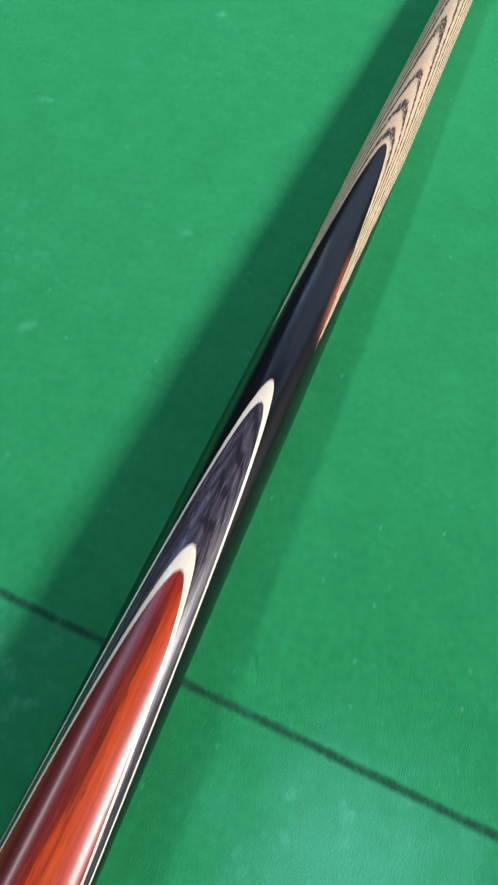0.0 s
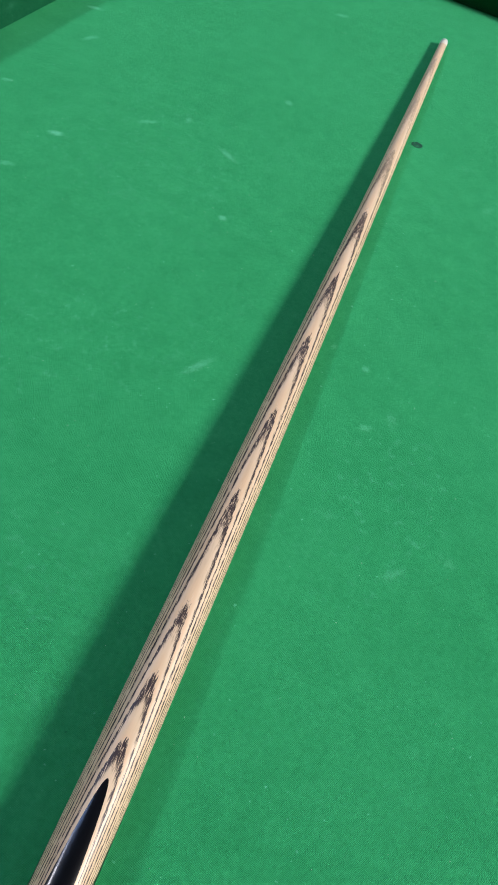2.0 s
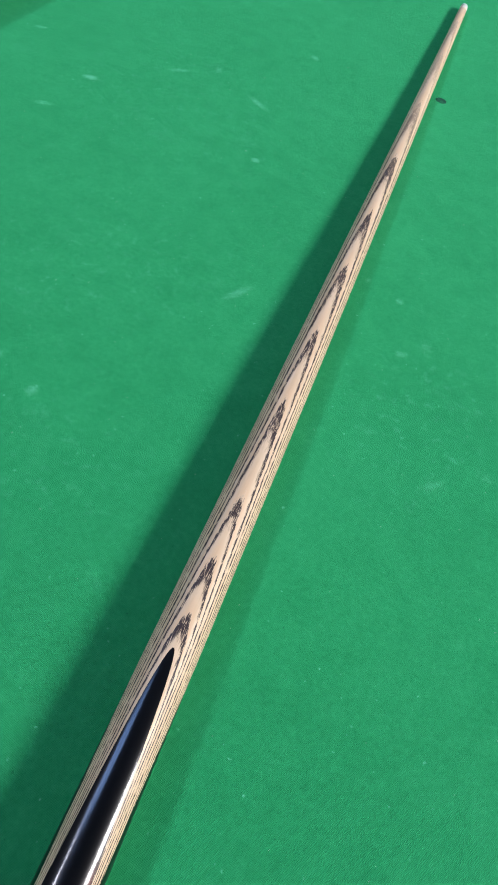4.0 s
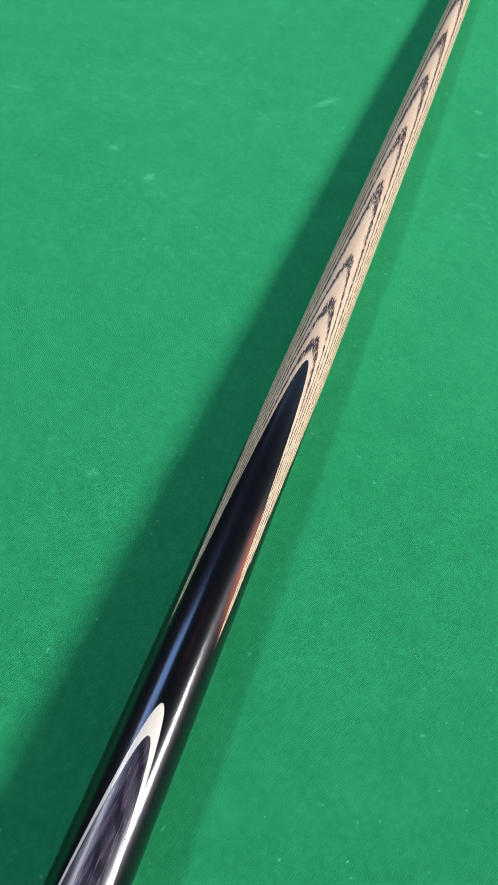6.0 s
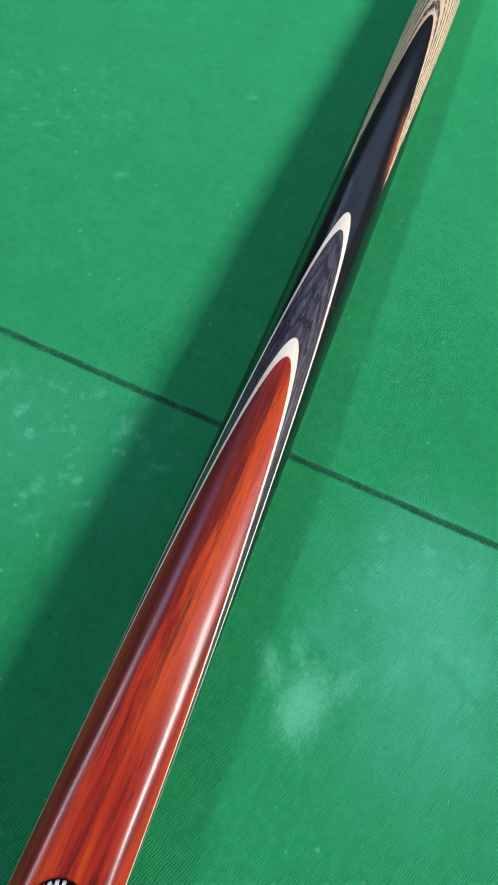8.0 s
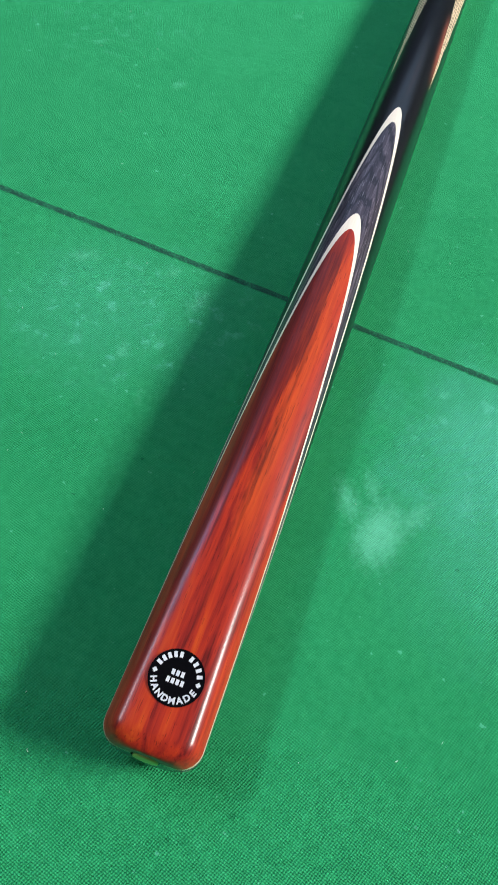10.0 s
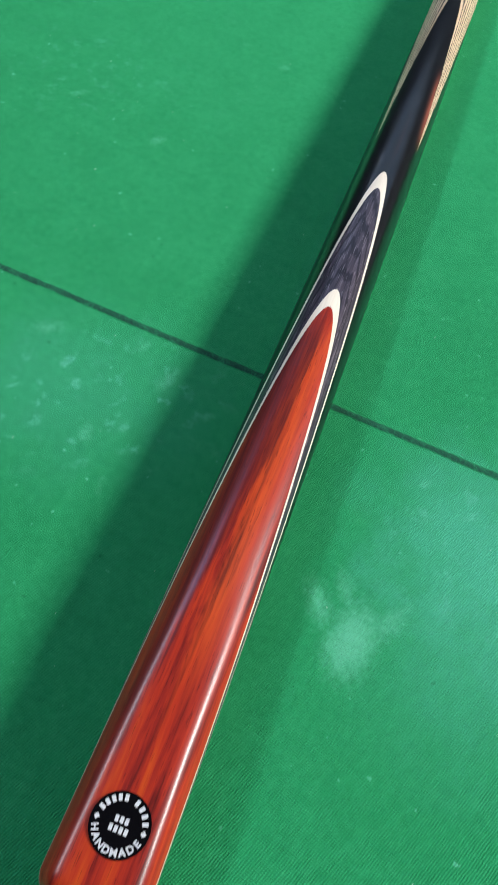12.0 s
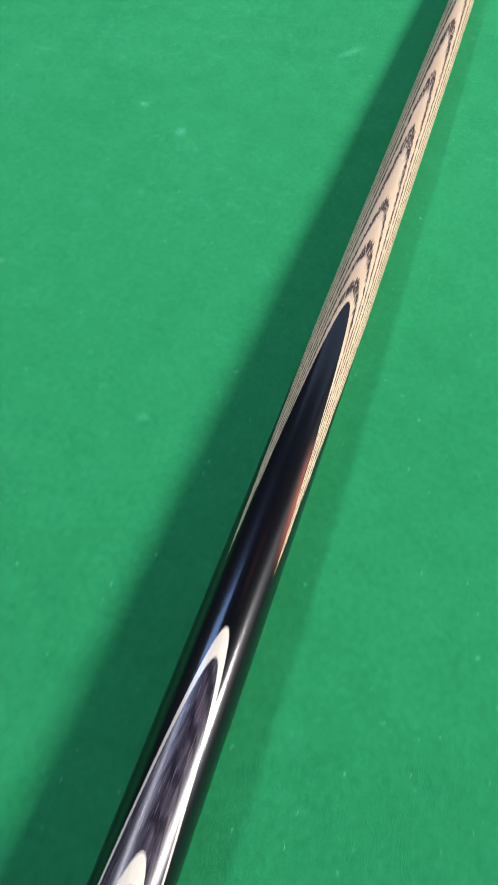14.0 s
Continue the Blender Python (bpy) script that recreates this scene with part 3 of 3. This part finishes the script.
def skin(y, th):
    """Distance of the cue's surface from its axis."""
    r = smooth_radius(y)
    if y < ROUND:
        k = ROUND - max(y, 0.0)
        r -= ROUND - math.sqrt(max(ROUND * ROUND - k * k, 0.0))
    # the hand-cut flat turns a little to one side as it runs out
    th = (th + math.pi) % (2 * math.pi) - math.pi - radians(17) * ease(0.035, 0.105, y)
    if y < 0.22 and abs(th) < 1.35:
        deep = FLAT_DEEP * (1 - y / FLAT_END)
        if y < ROUND:
            j = (ROUND - max(y, 0)) / ROUND
            deep += 0.0022 * j * j
        plane = (smooth_radius(y) - deep) / math.cos(th)
        # the edge of the flat softens towards its end and runs out
        s = 0.0011 + 0.0007 * ease(0.03, 0.11, y)
        r -= s * math.log(1 + math.exp(min((r - plane) / s, 60))) * (1 - ease(0.13, 0.22, y))
    return r


def place(y, th, k=1.0):
    r = skin(y, th) * k
    return (r * math.sin(th), y, smooth_radius(y) + r * math.cos(th))


# growth rings reach the top of the shaft at these places along it
CHEVRONS = [1.40, 1.28, 1.13, 1.0, 0.890, 0.809, 0.726, 0.657, 0.573, 0.5316, 0.4975, 0.468, 0.43, 0.40, 0.36, 0.30]
# how sharply the rings arch across the top: broad beside the ebony, narrow up the shaft
ARCH_Y, ARCH_C = [0.30, 0.48, 0.53, 0.62, 1.5], [3.0, 3.2, 7.0, 17.0, 20.0]
RINGS = [smooth_radius(y) * 1000 for y in CHEVRONS]
rnd = random.Random(11)
low = RINGS[0]
while low > -14.5:
    low -= rnd.uniform(0.75, 1.7)
    RINGS.insert(0, low)


def sapwood(y, th):
    """A red-brown streak on one flank of the top ebony point."""
    th = (th + math.pi) % (2 * math.pi) - math.pi
    # a faint brown streak in the heart of the ebony
    faint = 0.022 * math.exp(-((th - 0.10) / radians(3.0)) ** 2) * math.sin(math.pi * (y - 0.300) / 0.045) if 0.300 < y < 0.345 else 0.0
    if not 0.324 < y < 0.392 or not 0 < th < 1.2:
        return faint
    edge = TOP(max(y, VALLEY)) - radians(2)
    along = math.sin(math.pi * min(1.0, max(0.0, (y - 0.324) / 0.068)))
    d = (th - edge) / radians(5 if th > edge else 7)
    return max(faint, 0.55 * along * math.exp(-d * d))


def shell(name, ys, left, right, n, mat, parent, label="", closed=False):
    """A piece of the cue between two edges given as angles from the top, with its inner side."""
    ys = list(ys)
    verts, faces, wood, ring, sap = [], [], [], [], []

    def grid(k):
        first = len(verts)
        for y in ys:
            a, b = left(y), right(y)
            for i in range(n + 1):
                th = a + (b - a) * i / n
                p = place(y, th, k)
                verts.append(p)
                q = p[2] - smooth_radius(y)
                wood.append((p[0], y, q))
                q += p[0] * p[0] * (0.5 / smooth_radius(y) - float(np.interp(y, ARCH_Y, ARCH_C)))
                sap.append(sapwood(y, th))
                ring.append(float(np.interp(q * 1000, RINGS, range(len(RINGS)))))
        return first
    w = n + 1
    o = grid(1.0)
    for j in range(len(ys) - 1):
        for i in range(n):
            a = o + j * w + i
            faces.append((a, a + 1, a + w + 1, a + w))
    outer = len(faces)
    m = len(ys)
    # inner side and walls, on vertices of their own
    inn = grid(0.52)
    for j in range(m - 1):
        for i in range(n):
            a = inn + j * w + i
            faces.append((a, a + w, a + w + 1, a + 1))
    rim = grid(1.0)
    edges = [[j * w for j in range(m)], [j * w + n for j in range(m)]] if not closed else []
    edges += [list(range(w)), [(m - 1) * w + i for i in range(w)]]
    for path in edges:
        for a, b in zip(path, path[1:]):
            faces.append((rim + a, rim + b, inn + b, inn + a))
    me = bpy.data.meshes.new(name)
    me.from_pydata(verts, [], faces)
    at = me.attributes.new("wood", "FLOAT_VECTOR", "POINT")
    at.data.foreach_set("vector", np.array(wood, dtype=np.float32).ravel())
    at = me.attributes.new("ring", "FLOAT", "POINT")
    at.data.foreach_set("value", np.array(ring, dtype=np.float32))
    if mat is M_EBONY:
        at = me.attributes.new("sap", "FLOAT", "POINT")
        at.data.foreach_set("value", np.array(sap, dtype=np.float32))
    me.polygons.foreach_set("use_smooth", [True] * outer + [False] * (len(faces) - outer))
    me.materials.append(mat)
    me.update()
    ob = new(name, me)
    ob.parent = parent
    return tagged(ob, label) if label else ob


def steps(a, b, n):
    return [a + (b - a) * i / n for i in range(n + 1)]


def from_tip(tip, end, n):
    """Heights from a pointed end, dense near the point."""
    return [tip - (tip - end) * (i / n) ** 2 for i in range(n + 1)][::-1]


def wedge(tip, c, grow=0.0, ease=0.0):
    """Half-angle of a splice cut by a slanting plane."""
    def half(y):
        d = max(tip - y, 0.0)
        return math.acos(max(-0.999, min(1.0, 1 - d * (c + grow * d + ease * d * d * d))))
    return half


OUT1, IN1 = wedge(0.2950, 3.15, 2.6), wedge(0.2830, 3.15, 2.6)
OUT2, IN2 = wedge(0.2170, 4.60, 0.3, -66.0), wedge(0.2072, 4.60, 0.3, -100.0)
POINT, VALLEY = 0.4790, 0.3210
TOP = wedge(POINT, 2.30)
SIDE = wedge(POINT, 1.46)
VA = TOP(VALLEY)


def neg(fn):
    return lambda y: -fn(y)


def butt_rows(n):
    return [ROUND * (1 - math.cos(math.pi / 2 * i / 8)) for i in range(8)] + steps(ROUND, 0.058, n)


cue = thing("snooker_cue", "spliced wooden snooker cue with red butt lying on green cloth", "cue")
rows_low = butt_rows(24)
ys = sorted(set(rows_low + from_tip(0.2072, 0.06, 70)))
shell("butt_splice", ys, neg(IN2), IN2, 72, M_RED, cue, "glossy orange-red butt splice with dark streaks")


def ring_part(name, inner, outer, tip_in, tip_out, n, mat, label):
    """One U-shaped splice: two flanks and the bridge over the inner point, as one mesh."""
    lower = sorted(set(rows_low + from_tip(tip_in, 0.06, 60)))
    upper = from_tip(tip_out, tip_in, 26)
    flank_r = shell(name, lower, inner, outer, n, mat, cue, label)
    flank_l = shell(name, lower, neg(outer), neg(inner), n, mat, cue)
    cap = shell(name, upper, neg(outer), outer, 2 * n, mat, cue)
    base = flank_r.data
    bm = bmesh.new()
    for ob in (flank_r, flank_l, cap):
        bm.from_mesh(ob.data)
    bm.to_mesh(base)
    bm.free()
    for ob in (flank_l, cap):
        me = ob.data
        bpy.data.objects.remove(ob)
        bpy.data.meshes.remove(me)
    return flank_r


ring_part("inner_veneer", IN2, OUT2, 0.2072, 0.2170, 8, M_VENEER, "thin cream-white veneer line")
ring_part("middle_splice", OUT2, IN1, 0.2170, 0.2830, 30, M_PURPLE, "dark grey-violet wood splice")
ring_part("outer_veneer", IN1, OUT1, 0.2830, 0.2950, 8, M_VENEER, "thin cream-white veneer line")

# ebony: the back of the butt, the sleeve, four points
full = 2 * math.pi
lower = sorted(set(rows_low + from_tip(0.2950, 0.06, 60)))
shell("ebony_sleeve", lower, OUT1, lambda y: full - OUT1(y), 120, M_EBONY, cue, "black polished ebony")
shell("ebony_collar", steps(0.2950, VALLEY, 10), lambda y: 0.0, lambda y: full, 160, M_EBONY, cue, closed=True)
for k in range(4):
    half = TOP if k % 2 == 0 else SIDE
    mid = k * math.pi / 2

    def lo(y, mid=mid, half=half):
        return mid - half(y)

    def hi(y, mid=mid, half=half):
        return mid + half(y)
    shell("ebony_point", from_tip(POINT, VALLEY, 60), lo, hi, 40, M_EBONY, cue)
for k in range(4):
    a, b = (TOP, SIDE) if k % 2 == 0 else (SIDE, TOP)
    m0 = k * math.pi / 2

    def lo(y, m0=m0, a=a):
        return m0 + a(y)

    def hi(y, m0=m0, b=b):
        return m0 + math.pi / 2 - b(y)
    shell("ash_tongue", from_tip(POINT, VALLEY, 60), lo, hi, 40, M_ASH, cue)
shell("shaft", steps(POINT, LENGTH - 0.020, 330), lambda y: -math.pi, lambda y: math.pi, 220, M_ASH, cue, "pale ash shaft with dark chevron grain", closed=True)
shell("ferrule", steps(LENGTH - 0.020, LENGTH - 0.008, 6), lambda y: -math.pi, lambda y: math.pi, 48, M_FERRULE, cue, "pale ferrule", closed=True)


def lathe(prof, z, n=48):
    """Turned about the y axis at the height z."""
    bm = bmesh.new()
    last = None
    for y, r in prof:
        ring = [bm.verts.new((r * math.cos(2 * math.pi * i / n), y, z + r * math.sin(2 * math.pi * i / n))) for i in range(n)] if r > 0 else [bm.verts.new((0, y, z))]
        if last:
            for i in range(n):
                j = (i + 1) % n
                if len(ring) == 1:
                    bm.faces.new((last[i], last[j], ring[0]))
                elif len(last) == 1:
                    bm.faces.new((last[0], ring[j], ring[i]))
                else:
                    bm.faces.new((last[i], last[j], ring[j], ring[i]))
        last = ring
    return bm


tz = smooth_radius(LENGTH)
part("leather_tip", lathe([(LENGTH - 0.0082, 0), (LENGTH - 0.008, 0.0048), (LENGTH - 0.003, 0.0049), (LENGTH - 0.0012, 0.0040), (LENGTH, 0.0018), (LENGTH + 0.0002, 0)], tz), M_TIP, cue, "domed tip dusted with chalk", smooth=True)
part("butt_cap", lathe([(0.001, 0), (0.001, 0.0038), (-0.0001, 0.0038), (-0.0003, 0.0036), (-0.0004, 0.0030), (-0.0005, 0.0020), (-0.0005, 0.0)], 0.0134), M_BRASS, cue, "small brass disc in the butt end", smooth=True)

# ---------------------------------------------------------------- badge on the flat
BADGE_Y, BADGE_R = 0.0203, 0.0078
flat_z = place(BADGE_Y, 0.0)[2]
tilt = math.degrees(math.atan2(place(BADGE_Y + 0.005, 0)[2] - place(BADGE_Y - 0.005, 0)[2], 0.010))
BADGE = pose(0.0004, BADGE_Y, flat_z + 0.0001, tilt, 0, 0)
badge = part("badge", prism(bmesh.new(), disc(BADGE_R, 72), -0.0006, 0.00015), M_BADGE, cue, "round black maker's badge with silver lettering")
badge.matrix_local = BADGE


def letter(text, size):
    cu = bpy.data.curves.new("letter", "FONT")
    cu.body, cu.size, cu.align_x, cu.align_y, cu.extrude, cu.offset = text, size, "CENTER", "CENTER", 0.00003, size * 0.035
    ob = new("letter", cu)
    bpy.context.view_layer.update()
    me = bpy.data.meshes.new_from_object(ob.evaluated_get(bpy.context.evaluated_depsgraph_get()))
    bpy.data.objects.remove(ob)
    me.materials.append(M_LETTER)
    return me


RIM = 0.00625
word = "HANDMADE"
for i, ch in enumerate(word):
    a = radians(-90 + (i - (len(word) - 1) / 2) * 19.0)
    ob = new("letter", letter(ch, 0.0025))
    ob.parent = badge
    ob.matrix_local = pose(RIM * math.cos(a), RIM * math.sin(a), 0.00019, 0, 0, math.degrees(a) + 90)


def bar(w, h, x, y, turn):
    ob = part("bar", box(bmesh.new(), -w / 2, w / 2, -h / 2, h / 2, 0.00016, 0.00022), M_LETTER, badge)
    ob.matrix_local = pose(x, y, 0, 0, 0, turn)


# plain bars round the rim and across the middle
for first, last, count in ((158, 98, 5), (70, 20, 4)):
    for i in range(count):
        a = first + (last - first) * i / (count - 1)
        bar(0.00095, 0.0016, RIM * math.cos(radians(a)), RIM * math.sin(radians(a)), a - 90)
for y, count in ((0.00115, 3), (-0.00115, 4)):
    for i in range(count):
        bar(0.00092, 0.0015, (i - (count - 1) / 2) * 0.00135, y, 0)
for a in (180, 0):
    bar(0.0011, 0.0011, RIM * math.cos(radians(a)), RIM * math.sin(radians(a)), 45)


# ---------------------------------------------------------------- lint on the cloth
def lint():
    rnd = random.Random(21)
    bm = bmesh.new()
    for i in range(900):
        x, y = rnd.uniform(-0.38, 0.34), rnd.uniform(-0.10, 1.58)
        if abs(x) < 0.02:
            continue
        a, n = rnd.uniform(0, 6.28), 4
        length, r = 0.0003 + 0.0012 * rnd.random() ** 2, rnd.uniform(0.00005, 0.00014)
        last, bend = None, rnd.uniform(-0.5, 0.5)
        px, py = x, y
        for k in range(n):
            ring = [bm.verts.new((px - math.sin(a) * r * c, py + math.cos(a) * r * c, 0.00025 + r * s)) for c, s in ((1, 0), (0, 1), (-1, 0), (0, -1))]
            if last:
                for q in range(4):
                    bm.faces.new((last[q], last[(q + 1) % 4], ring[(q + 1) % 4], ring[q]))
            else:
                bm.faces.new(ring)
            last = ring
            px += math.cos(a) * length / n
            py += math.sin(a) * length / n
            a += bend
        bm.faces.new(last[::-1])
    return bm


ob = new("lint", mesh_of(lint(), "lint", M_LINT))
tagged(ob, "tiny white specks of lint scattered on the cloth", "lint", kind="stuff")
